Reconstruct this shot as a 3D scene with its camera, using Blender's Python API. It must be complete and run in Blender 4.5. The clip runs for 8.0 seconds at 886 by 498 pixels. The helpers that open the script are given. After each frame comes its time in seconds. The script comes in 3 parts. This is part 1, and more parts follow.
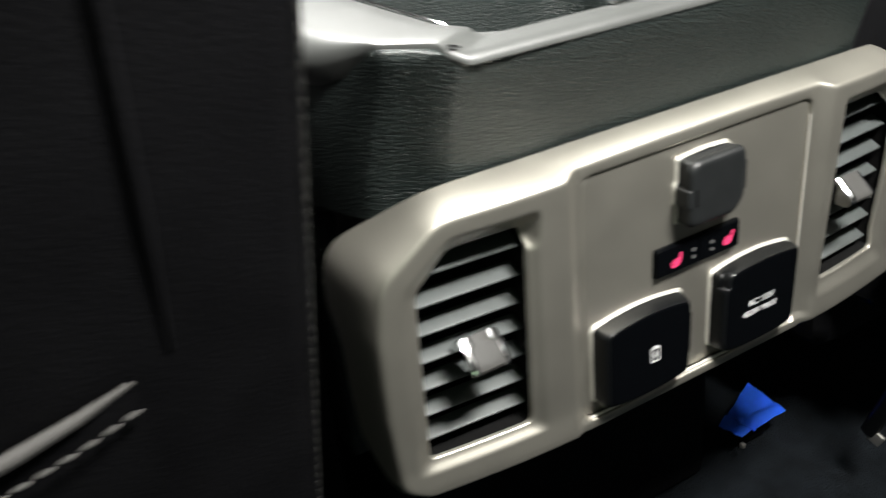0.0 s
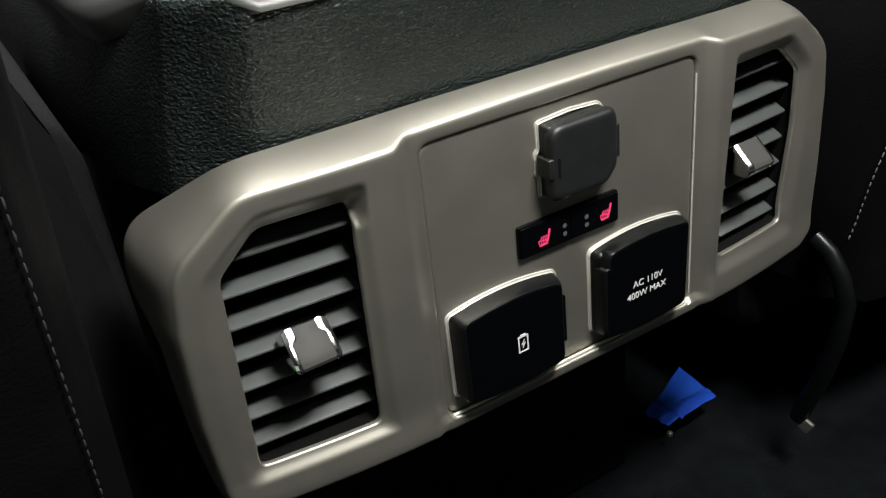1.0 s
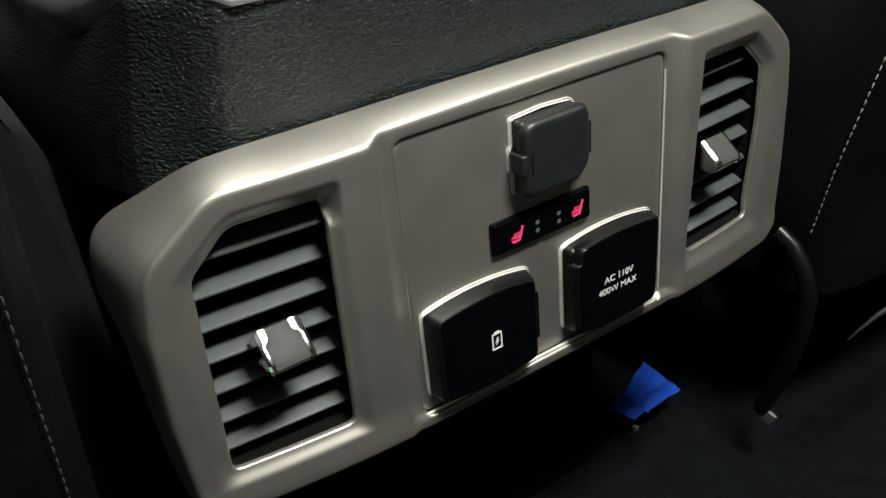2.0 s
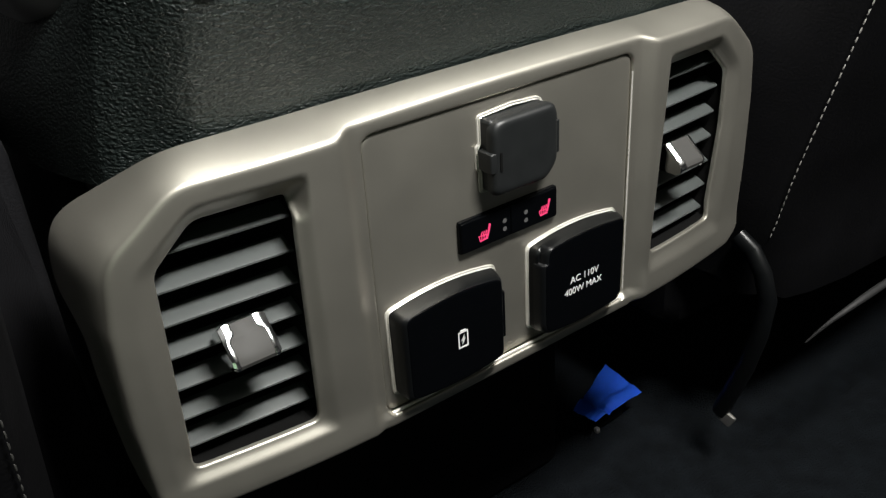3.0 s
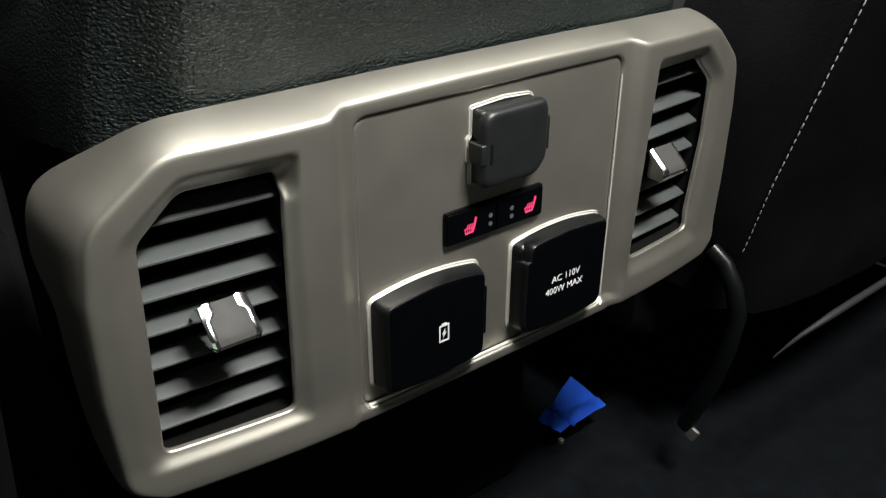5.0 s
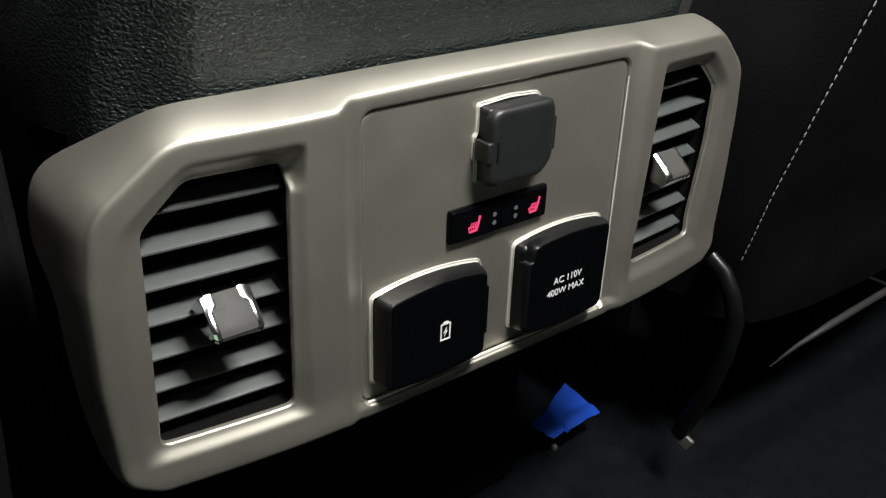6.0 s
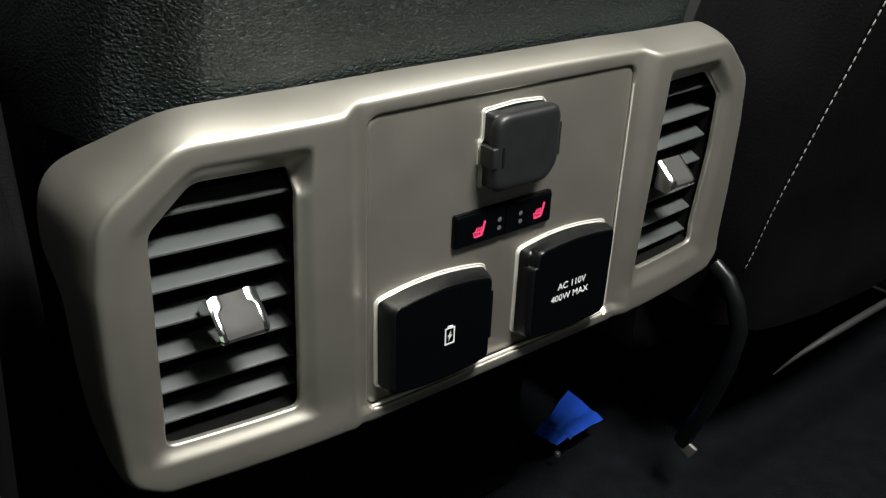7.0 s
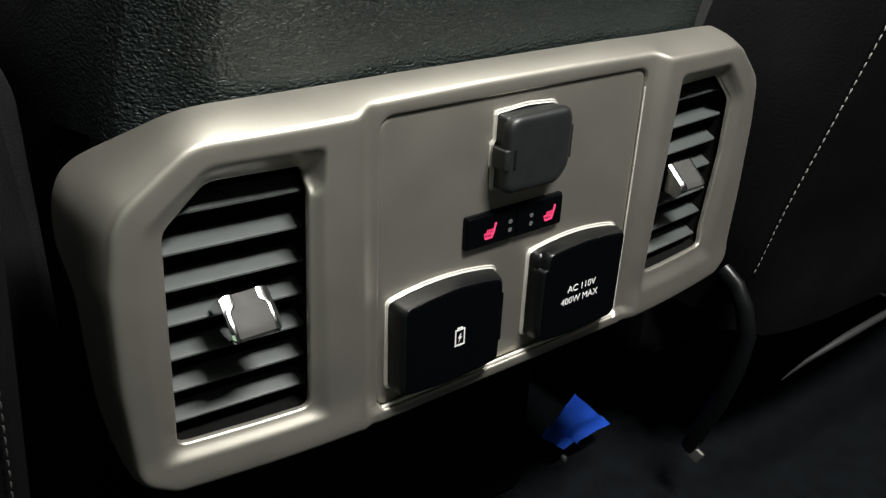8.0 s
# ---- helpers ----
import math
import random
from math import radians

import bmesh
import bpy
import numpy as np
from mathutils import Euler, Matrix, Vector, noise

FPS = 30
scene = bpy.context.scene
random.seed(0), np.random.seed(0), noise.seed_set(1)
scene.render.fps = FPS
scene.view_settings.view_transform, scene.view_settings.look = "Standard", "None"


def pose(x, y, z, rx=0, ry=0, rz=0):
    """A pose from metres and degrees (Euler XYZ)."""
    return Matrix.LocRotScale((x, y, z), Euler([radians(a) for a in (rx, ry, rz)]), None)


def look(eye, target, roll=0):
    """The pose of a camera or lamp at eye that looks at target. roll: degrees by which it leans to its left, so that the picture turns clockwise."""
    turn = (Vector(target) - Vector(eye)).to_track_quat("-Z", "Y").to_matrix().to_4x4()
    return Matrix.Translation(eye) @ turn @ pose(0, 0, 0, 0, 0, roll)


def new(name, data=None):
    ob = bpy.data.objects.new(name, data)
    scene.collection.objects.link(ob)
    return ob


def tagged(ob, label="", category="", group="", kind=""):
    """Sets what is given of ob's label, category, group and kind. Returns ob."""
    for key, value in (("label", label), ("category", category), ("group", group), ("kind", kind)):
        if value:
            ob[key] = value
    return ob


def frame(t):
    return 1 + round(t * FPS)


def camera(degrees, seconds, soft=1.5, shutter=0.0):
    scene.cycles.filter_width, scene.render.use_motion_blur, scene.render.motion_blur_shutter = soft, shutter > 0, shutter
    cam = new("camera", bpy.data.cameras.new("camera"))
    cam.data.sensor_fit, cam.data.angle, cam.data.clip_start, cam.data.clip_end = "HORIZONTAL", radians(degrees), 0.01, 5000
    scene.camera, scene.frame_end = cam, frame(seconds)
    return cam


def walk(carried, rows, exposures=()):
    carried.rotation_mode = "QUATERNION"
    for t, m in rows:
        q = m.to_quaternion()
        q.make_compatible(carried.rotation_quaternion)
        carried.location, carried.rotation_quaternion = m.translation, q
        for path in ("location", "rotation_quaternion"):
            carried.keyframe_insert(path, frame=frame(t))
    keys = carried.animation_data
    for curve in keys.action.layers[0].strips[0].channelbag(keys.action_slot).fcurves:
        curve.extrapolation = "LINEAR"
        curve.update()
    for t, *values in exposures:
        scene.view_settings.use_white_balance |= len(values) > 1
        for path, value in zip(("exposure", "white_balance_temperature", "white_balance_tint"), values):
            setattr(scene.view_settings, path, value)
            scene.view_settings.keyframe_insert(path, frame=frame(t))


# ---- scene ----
Z0 = 0.09  # the panel's drawing datum above the carpet
cam = camera(54.63, 8.0, soft=1.3, shutter=0.6)
PATH = [
    (0, (-0.34513, -0.32775, 0.63323), (-0.18147, -0.01320, 0.44809), -6.54),
    (0.3, (-0.28843, -0.32931, 0.61075), (-0.12652, -0.01129, 0.43008), -7.58),
    (0.5, (-0.27591, -0.32072, 0.60530), (-0.11444, -0.00753, 0.41598), -6.49),
    (0.7, (-0.26434, -0.31558, 0.60589), (-0.10209, -0.00923, 0.40633), -6.21),
    (1, (-0.25749, -0.32502, 0.59724), (-0.09091, -0.01631, 0.40501), -7.01),
    (1.5, (-0.26326, -0.31815, 0.59725), (-0.09006, -0.01416, 0.40335), -6.99),
    (2, (-0.26247, -0.31816, 0.59632), (-0.07996, -0.02046, 0.40122), -6.04),
    (3.5, (-0.26914, -0.31423, 0.58877), (-0.06455, -0.03005, 0.39541), -2.81),
    (4, (-0.27344, -0.31223, 0.58475), (-0.06379, -0.03046, 0.39329), -1.47),
    (4.5, (-0.27540, -0.31108, 0.58192), (-0.06210, -0.03070, 0.39247), -0.68),
    (6, (-0.28390, -0.30550, 0.57160), (-0.06267, -0.02742, 0.38793), 1.77),
    (6.5, (-0.28387, -0.30731, 0.57269), (-0.06262, -0.02848, 0.39018), 2.11),
    (7, (-0.28600, -0.30737, 0.57128), (-0.06532, -0.02688, 0.39067), 2.04),
    (7.5, (-0.28612, -0.30654, 0.57012), (-0.06547, -0.02533, 0.39057), 2.32),
    (8, (-0.28952, -0.30641, 0.56992), (-0.06987, -0.02389, 0.39121), 2.33),
]
walk(cam, [(t, look(eye, target, roll)) for t, eye, target, roll in PATH],
     exposures=[(0.0, 0.55), (0.3, 0.22), (0.6, -0.05), (1.0, -0.24), (2.0, -0.2), (3.5, -0.04), (8.0, 0.0)])

# ---- light ----
world = bpy.data.worlds.new("world")
scene.world = world
world.use_nodes = True
world.node_tree.nodes["Background"].inputs[0].default_value = (0.5, 0.6, 0.5, 1)
world.node_tree.nodes["Background"].inputs[1].default_value = 0.02


def lamp(name, eye, target, size, watts, colour):
    data = bpy.data.lights.new(name, "AREA")
    data.shape, data.size, data.size_y, data.energy, data.color = "RECTANGLE", size[0], size[1], watts, colour
    ob = new(name, data)
    ob.matrix_world = look(eye, target)
    return ob


lamp("dome_light", (0.03, -0.44, 1.19), (0.0, -0.05, 0.30), (0.26, 0.14), 26.5, (1.0, 0.985, 0.94))
lamp("map_light", (-0.05, 0.62, 1.20), (-0.1, 0.3, 0.5), (0.24, 0.10), 22.0, (1.0, 0.99, 0.95))
# unseen greenish fill, added to lift the left side of the panel
lamp("side_fill_light", (-0.845, -0.70, 0.72), (-0.15, 0.0, 0.40), (0.60, 0.42), 0.50, (0.66, 1.0, 0.62))

# ---- materials ----


def material(name, base, rough=0.5, metal=0.0, vary=0.15, scale=60.0, bump=0.0, bump_scale=900.0, spec=0.5, stretch=(1, 1, 1), coat=0.0, grain="noise", rough_vary=0.08):
    m = bpy.data.materials.new(name)
    m.use_nodes = True
    n, l = m.node_tree.nodes, m.node_tree.links
    b = n["Principled BSDF"]
    b.inputs["Roughness"].default_value, b.inputs["Metallic"].default_value = rough, metal
    b.inputs["Specular IOR Level"].default_value, b.inputs["Coat Weight"].default_value = spec, coat
    b.inputs["Coat Roughness"].default_value = 0.22
    co = n.new("ShaderNodeTexCoord")
    mp = n.new("ShaderNodeMapping")
    mp.inputs["Scale"].default_value = stretch
    l.new(co.outputs["Object"], mp.inputs[0])
    big = n.new("ShaderNodeTexNoise")
    big.inputs["Scale"].default_value, big.inputs["Detail"].default_value = scale, 5
    l.new(mp.outputs[0], big.inputs["Vector"])
    mix = n.new("ShaderNodeMix")
    mix.data_type = "RGBA"
    mix.inputs[6].default_value = (*[c * (1 - vary) for c in base], 1)
    mix.inputs[7].default_value = (*[min(1, c * (1 + vary)) for c in base], 1)
    l.new(big.outputs[0], mix.inputs[0])
    l.new(mix.outputs[2], b.inputs["Base Color"])
    rr = n.new("ShaderNodeMapRange")
    rr.inputs[3].default_value, rr.inputs[4].default_value = max(0.02, rough - rough_vary), min(1, rough + rough_vary)
    l.new(big.outputs[0], rr.inputs[0])
    l.new(rr.outputs[0], b.inputs["Roughness"])
    if bump:
        bp = n.new("ShaderNodeBump")
        bp.inputs["Strength"].default_value, bp.inputs["Distance"].default_value = 1.0, bump
        if grain == "leather":
            warp = n.new("ShaderNodeTexNoise")
            warp.inputs["Scale"].default_value, warp.inputs["Detail"].default_value = bump_scale * 0.6, 3
            l.new(mp.outputs[0], warp.inputs["Vector"])
            add = n.new("ShaderNodeMixRGB")
            add.blend_type = "ADD"
            add.inputs[0].default_value = 0.0035
            l.new(mp.outputs[0], add.inputs[1])
            l.new(warp.outputs["Color"], add.inputs[2])
            v = n.new("ShaderNodeTexVoronoi")
            v.feature = "SMOOTH_F1"
            v.inputs["Scale"].default_value, v.inputs["Smoothness"].default_value = bump_scale, 0.35
            l.new(add.outputs[0], v.inputs["Vector"])
            fine = n.new("ShaderNodeTexNoise")
            fine.inputs["Scale"].default_value, fine.inputs["Detail"].default_value = bump_scale * 1.3, 4
            l.new(mp.outputs[0], fine.inputs["Vector"])
            sub = n.new("ShaderNodeMath")
            sub.operation = "MULTIPLY_ADD"
            sub.inputs[1].default_value = -1.1
            l.new(v.outputs["Distance"], sub.inputs[0])
            l.new(fine.outputs[0], sub.inputs[2])
            l.new(sub.outputs[0], bp.inputs["Height"])
        else:
            f = n.new("ShaderNodeTexNoise")
            f.inputs["Scale"].default_value, f.inputs["Detail"].default_value = bump_scale, 3
            l.new(mp.outputs[0], f.inputs["Vector"])
            l.new(f.outputs[0], bp.inputs["Height"])
        l.new(bp.outputs[0], b.inputs["Normal"])
    return m


def glowing(name, colour, strength, base):
    m = material(name, base, 0.5, vary=0.02)
    b = m.node_tree.nodes["Principled BSDF"]
    b.inputs["Emission Color"].default_value, b.inputs["Emission Strength"].default_value = (*colour, 1), strength
    return m


PAINT = material("champagne_paint", (0.420, 0.403, 0.354), 0.48, 0.95, coat=0.10, vary=0.06, scale=34, rough_vary=0.03, bump=0.00003, bump_scale=2600)
LEATHER = material("grained_leather", (0.0112, 0.0158, 0.0148), 0.45, vary=0.25, scale=30, bump=0.00075, bump_scale=540, spec=0.34, stretch=(0.75, 1, 1.25), grain="leather")
SOFT = material("smooth_black_trim", (0.050, 0.052, 0.050), 0.42, vary=0.2, scale=25, bump=0.00005, bump_scale=1800)
SLAT = material("slat_plastic", (0.046, 0.051, 0.0505), 0.46, vary=0.08, scale=120, bump=0.00002, bump_scale=3000)
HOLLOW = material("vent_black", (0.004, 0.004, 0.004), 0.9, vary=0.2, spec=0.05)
LID = material("lid_plastic", (0.0075, 0.0084, 0.0088), 0.45, vary=0.1, scale=90, bump=0.00003, bump_scale=3000)
DARKLID = material("black_lid_plastic", (0.0028, 0.0032, 0.0036), 0.36, vary=0.1, scale=90, bump=0.00002, bump_scale=3000, spec=0.30)
GLOSS = material("smooth_lid_plastic", (0.0011, 0.0013, 0.0017), 0.20, vary=0.1, scale=90, spec=0.14)
CHROME = material("chrome", (0.80, 0.80, 0.80), 0.10, 1.0, vary=0.02, rough_vary=0.03)
KNOB = material("knob_grey", (0.045, 0.044, 0.042), 0.6, vary=0.06, scale=200, bump=0.00002, bump_scale=3000, spec=0.2)
# paler copy of the champagne paint: light on thin edges put into colour
GLINTPAINT = material("pale_glint_paint", (0.66, 0.645, 0.60), 0.30, 0.45, vary=0.03)
PRINT = material("white_print", (0.62, 0.62, 0.62), 0.5, vary=0.03)
DOT = material("unlit_indicator", (0.07, 0.07, 0.07), 0.4, vary=0.05)
RED = glowing("red_symbol", (1.0, 0.07, 0.23), 0.66, (0.4, 0.02, 0.06))
SEAT = material("seat_black", (0.0026, 0.0026, 0.0031), 0.6, vary=0.4, scale=22, bump=0.00030, bump_scale=480, spec=0.10)
CLOTH = material("seat_cloth", (0.0050, 0.0050, 0.0058), 0.9, vary=0.3, scale=60, bump=0.0004, bump_scale=900, spec=0.08)
THREAD = material("thread", (0.24, 0.235, 0.22), 0.7, vary=0.1, scale=400)
DARKTHREAD = material("dark_thread", (0.035, 0.035, 0.032), 0.7, vary=0.1, scale=400)
HEM = material("dark_hem", (0.009, 0.009, 0.0095), 0.7, vary=0.2, scale=90)
PIPING = material("grey_piping", (0.056, 0.054, 0.052), 0.5, vary=0.1, scale=90)
CARPET = material("carpet", (0.0056, 0.0072, 0.0090), 0.95, vary=0.9, scale=60, bump=0.005, bump_scale=520, spec=0.08)
BLUE = material("blue_fabric", (0.02, 0.14, 0.80), 0.7, vary=0.12, scale=120, bump=0.0002, bump_scale=1600)
METAL = material("bare_metal", (0.36, 0.35, 0.33), 0.40, 0.9, vary=0.1)
LINING = material("cabin_lining", (0.40, 0.405, 0.39), 0.9, vary=0.1, scale=12)
TRIM = material("dark_door_trim", (0.045, 0.046, 0.046), 0.8, vary=0.15, scale=14)
LAMP = glowing("lamp_lens", (1.0, 0.96, 0.88), 3.0, (0.8, 0.8, 0.8))

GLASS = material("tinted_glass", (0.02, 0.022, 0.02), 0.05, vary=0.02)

# ---- building helpers ----


def thing(name, base, label, category, group=""):
    ob = new(name)
    ob.empty_display_size = 0.03
    ob.location = (base[0], base[1], base[2] + Z0)
    return tagged(ob, label, category, group)


def part(name, bm, mat, parent=None, label="", sharp=35):
    """Links a bmesh, drawn from the datum, as one mesh object under a thing or a part."""
    bmesh.ops.recalc_face_normals(bm, faces=bm.faces)
    bmesh.ops.translate(bm, verts=bm.verts, vec=(0, 0, Z0))
    me = bpy.data.meshes.new(name)
    bm.to_mesh(me)
    bm.free()
    me.materials.append(mat)
    for p in me.polygons:
        p.use_smooth = True
    me.set_sharp_from_angle(angle=radians(sharp))
    ob = new(name, me)
    if parent:
        top = parent
        at = Vector((0, 0, 0))
        while top:
            at += top.location
            top = top.parent
        me.transform(Matrix.Translation(-at))
        ob.parent = parent
    return tagged(ob, label)


def smooth(a, b, x):
    u = min(1, max(0, (x - a) / (b - a)))
    return u * u * (3 - 2 * u)


def rounded(poly, radius, n=6):
    """A polygon of (x, z, own radius or none) with its corners rounded."""
    out, count = [], len(poly)
    for i in range(count):
        p = Vector(poly[i][:2])
        r = poly[i][2] if len(poly[i]) > 2 else radius
        a, b = Vector(poly[i - 1][:2]) - p, Vector(poly[(i + 1) % count][:2]) - p
        half = a.angle(b) / 2
        cut = min(r / math.tan(half), 0.48 * a.length, 0.48 * b.length)
        s, e = p + a.normalized() * cut, p + b.normalized() * cut
        for k in range(n + 1):
            u = k / n
            out.append(s * (1 - u) ** 2 + p * 2 * u * (1 - u) + e * u * u)
    return out


def resample(loop, count):
    pts = [Vector(p) for p in loop] + [Vector(loop[0])]
    runs = [0.0]
    for a, b in zip(pts, pts[1:]):
        runs.append(runs[-1] + (b - a).length)
    out, k = [], 0
    for i in range(count):
        s = runs[-1] * i / count
        while runs[k + 1] < s:
            k += 1
        u = (s - runs[k]) / max(1e-9, runs[k + 1] - runs[k])
        out.append(pts[k].lerp(pts[k + 1], u))
    return out


def inset(loop, d):
    """The loop moved inwards by d (it runs either way round)."""
    area = sum(a.x * b.y - b.x * a.y for a, b in zip(loop, loop[1:] + loop[:1]))
    sign = 1 if area > 0 else -1
    out = []
    for i, p in enumerate(loop):
        t = (loop[(i + 1) % len(loop)] - loop[i - 1]).normalized()
        out.append(p + Vector((-t.y, t.x)) * d * sign)
    return out


def shrunk(loop, d):
    """The loop drawn in towards its middle by d on every side."""
    xs, zs = [p.x for p in loop], [p.y for p in loop]
    mid = Vector(((min(xs) + max(xs)) / 2, (min(zs) + max(zs)) / 2))
    fx, fz = 1 - 2 * d / (max(xs) - min(xs)), 1 - 2 * d / (max(zs) - min(zs))
    return [Vector((mid.x + (p.x - mid.x) * fx, mid.y + (p.y - mid.y) * fz)) for p in loop]


def loft(bm, rings, cap_a=False, cap_b=False, closed=True):
    rows = [[bm.verts.new(p) for p in ring] for ring in rings]
    for ra, rb in zip(rows, rows[1:]):
        for i in range(len(ra) if closed else len(ra) - 1):
            j = (i + 1) % len(ra)
            bm.faces.new((ra[i], ra[j], rb[j], rb[i]))
    if cap_a:
        bm.faces.new(rows[0])
    if cap_b:
        bm.faces.new(rows[-1])
    return rows


def moulded(loop, steps):
    """A lid or plate in the x-z plane: rings of (inset, y) from its back to its face."""
    bm = bmesh.new()
    rings = []
    for d, y in steps:
        rings.append([(p.x, y, p.y) for p in (shrunk(loop, d) if d else loop)])
    last = steps[-1]
    rings.append([(p.x, last[1], p.y) for p in shrunk(loop, last[0] + 0.0012)])
    loft(bm, rings, True, True)
    return bm


def box(bm, lo, hi, m=None, bevel=0.0):
    made = bmesh.ops.create_cube(bm, size=1)["verts"]
    mid = [(a + b) / 2 for a, b in zip(lo, hi)]
    bmesh.ops.scale(bm, verts=made, vec=[b - a for a, b in zip(lo, hi)])
    bmesh.ops.translate(bm, verts=made, vec=mid)
    if bevel:
        edges = list({e for v in made for e in v.link_edges})
        made = list({v for f in bmesh.ops.bevel(bm, geom=edges, offset=bevel, segments=3, affect="EDGES", profile=0.6)["faces"] for v in f.verts} | {v for v in made if v.is_valid})
    if m:
        bmesh.ops.transform(bm, verts=made, matrix=m)
    return bm


def tube(bm, points, radius, n=8, flat=1.0, taper=None):
    """A rod along points; flat squeezes its section across x."""
    rings = []
    for i, p in enumerate(points):
        p = Vector(p)
        t = (Vector(points[min(i + 1, len(points) - 1)]) - Vector(points[max(i - 1, 0)])).normalized()
        side = t.cross(Vector((0, 0, 1)))
        side = side.normalized() if side.length > 1e-4 else Vector((1, 0, 0))
        up = side.cross(t)
        r = radius * (taper[i] if taper else 1)
        rings.append([p + side * math.cos(a) * r * flat + up * math.sin(a) * r for a in (math.tau * k / n for k in range(n))])
    loft(bm, rings, True, True)
    return bm


def stroke(bm, pts, width, y, deep=0.0003):
    """A printed line of that width along (x, z) points, a hair proud of y."""
    pts = [Vector(p) for p in pts]
    left, right = [], []
    for i, p in enumerate(pts):
        t = (pts[min(i + 1, len(pts) - 1)] - pts[max(i - 1, 0)]).normalized()
        s = Vector((-t.y, t.x)) * width / 2
        left.append(p + s), right.append(p - s)
    loop = left + right[::-1]
    n = len(loop)
    front = [bm.verts.new((p.x, y - deep, p.y)) for p in loop]
    back = [bm.verts.new((p.x, y + 0.0002, p.y)) for p in loop]
    k = len(pts)
    for i in range(k - 1):
        bm.faces.new((front[i], front[i + 1], front[n - 2 - i], front[n - 1 - i]))
    for i in range(n):
        bm.faces.new((front[i], front[(i + 1) % n], back[(i + 1) % n], back[i]))
    return bm


# ---- the cabin ----
FLOOR = -Z0


def slab(name, lo, hi, mat, label, category):
    ob = part(name, box(bmesh.new(), lo, hi), mat)
    return tagged(ob, label, category, kind="structure")


def carpet():
    bm = bmesh.new()
    bmesh.ops.create_grid(bm, x_segments=150, y_segments=130, size=0.5)
    bmesh.ops.scale(bm, verts=bm.verts, vec=(1.7, 2.6, 1))
    bmesh.ops.translate(bm, verts=bm.verts, vec=(0, 0.1, FLOOR))
    for v in bm.verts:
        v.co.z += 0.004 * noise.noise(v.co * 9) + 0.0015 * noise.noise(v.co * 60) - 0.004
    return tagged(part("floor", bm, CARPET), "dark grey tufted carpet on the cabin floor", "carpet", kind="structure")


carpet()
slab("floor_pan", (-0.86, -1.2, FLOOR - 0.05), (0.86, 1.4, FLOOR - 0.015), TRIM, "dark floor pan under the carpet", "floor")
# opening and pane are unseen, added to go with the side fill lamp
bm = bmesh.new()
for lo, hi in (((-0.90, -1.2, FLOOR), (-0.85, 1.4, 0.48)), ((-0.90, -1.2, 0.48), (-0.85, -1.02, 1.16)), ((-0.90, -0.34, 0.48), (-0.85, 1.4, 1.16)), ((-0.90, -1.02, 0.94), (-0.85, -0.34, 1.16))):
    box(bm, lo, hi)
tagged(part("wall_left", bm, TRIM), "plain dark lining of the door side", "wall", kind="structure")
pane = part("unseen_pane_1", box(bmesh.new(), (-0.882, -1.03, 0.47), (-0.877, -0.33, 0.95)), GLASS)
tagged(pane, "dark glass pane added unseen behind the side fill", "window", kind="structure")
slab("wall_right", (0.85, -1.2, FLOOR), (0.90, 1.4, 1.16), TRIM, "plain dark lining of the door side", "wall")
slab("wall_rear", (-0.85, -1.25, FLOOR), (0.85, -1.2, 1.16), TRIM, "plain dark lining behind the rear row", "wall")
slab("wall_front", (-0.85, 1.4, FLOOR), (0.85, 1.45, 1.16), TRIM, "plain dark lining at the front of the cabin", "wall")
slab("ceiling", (-0.90, -1.25, 1.161), (0.90, 1.45, 1.20), LINING, "grey cloth headliner of the cabin", "ceiling")

# ---- the rear panel of the console ----


def face_y(x, z=0.28):
    """Depth of the panel's face: the wings stand proud of the middle and sweep back to their ends."""
    a = abs(x)
    step = 0.005 + 0.0020 * smooth(0.222, 0.200, z)
    rail = 0.0028 * smooth(0.2038, 0.2028, z) * smooth(0.104, 0.090, a)
    return -rail - step * smooth(0.092, 0.104, a) + 0.012 * max(0.0, (a - 0.105) / 0.105) ** 1.5


def mirrored(half):
    """A closed loop from its right half, listed from the middle of the top to the middle of the bottom."""
    return half + [(-p[0], *p[1:]) for p in reversed(half)]


RIDGE = resample(rounded(mirrored([
    (0.030, 0.3705, 0.01), (0.0945, 0.3695, 0.003), (0.1035, 0.3665, 0.003), (0.1755, 0.3648, 0.026), (0.2090, 0.3375, 0.026),
    (0.2135, 0.305, 0.03), (0.2145, 0.255, 0.05), (0.2120, 0.2062, 0.012), (0.197, 0.1978, 0.012), (0.1055, 0.1981, 0.006), (0.091, 0.1946, 0.006), (0.030, 0.1945, 0.02)]), 0.01, 8), 420)
VENT_OUT = [(0.1170, 0.355, 0.003), (0.1700, 0.3548, 0.012), (0.2000, 0.3295, 0.014), (0.2035, 0.290, 0.03), (0.2025, 0.2130, 0.004), (0.1175, 0.2140, 0.003)]
VENT_IN = [(0.1240, 0.3440, 0.004), (0.1695, 0.3458, 0.012), (0.1900, 0.3275, 0.010), (0.1915, 0.290, 0.03), (0.1938, 0.2204, 0.005), (0.1262, 0.2206, 0.005)]


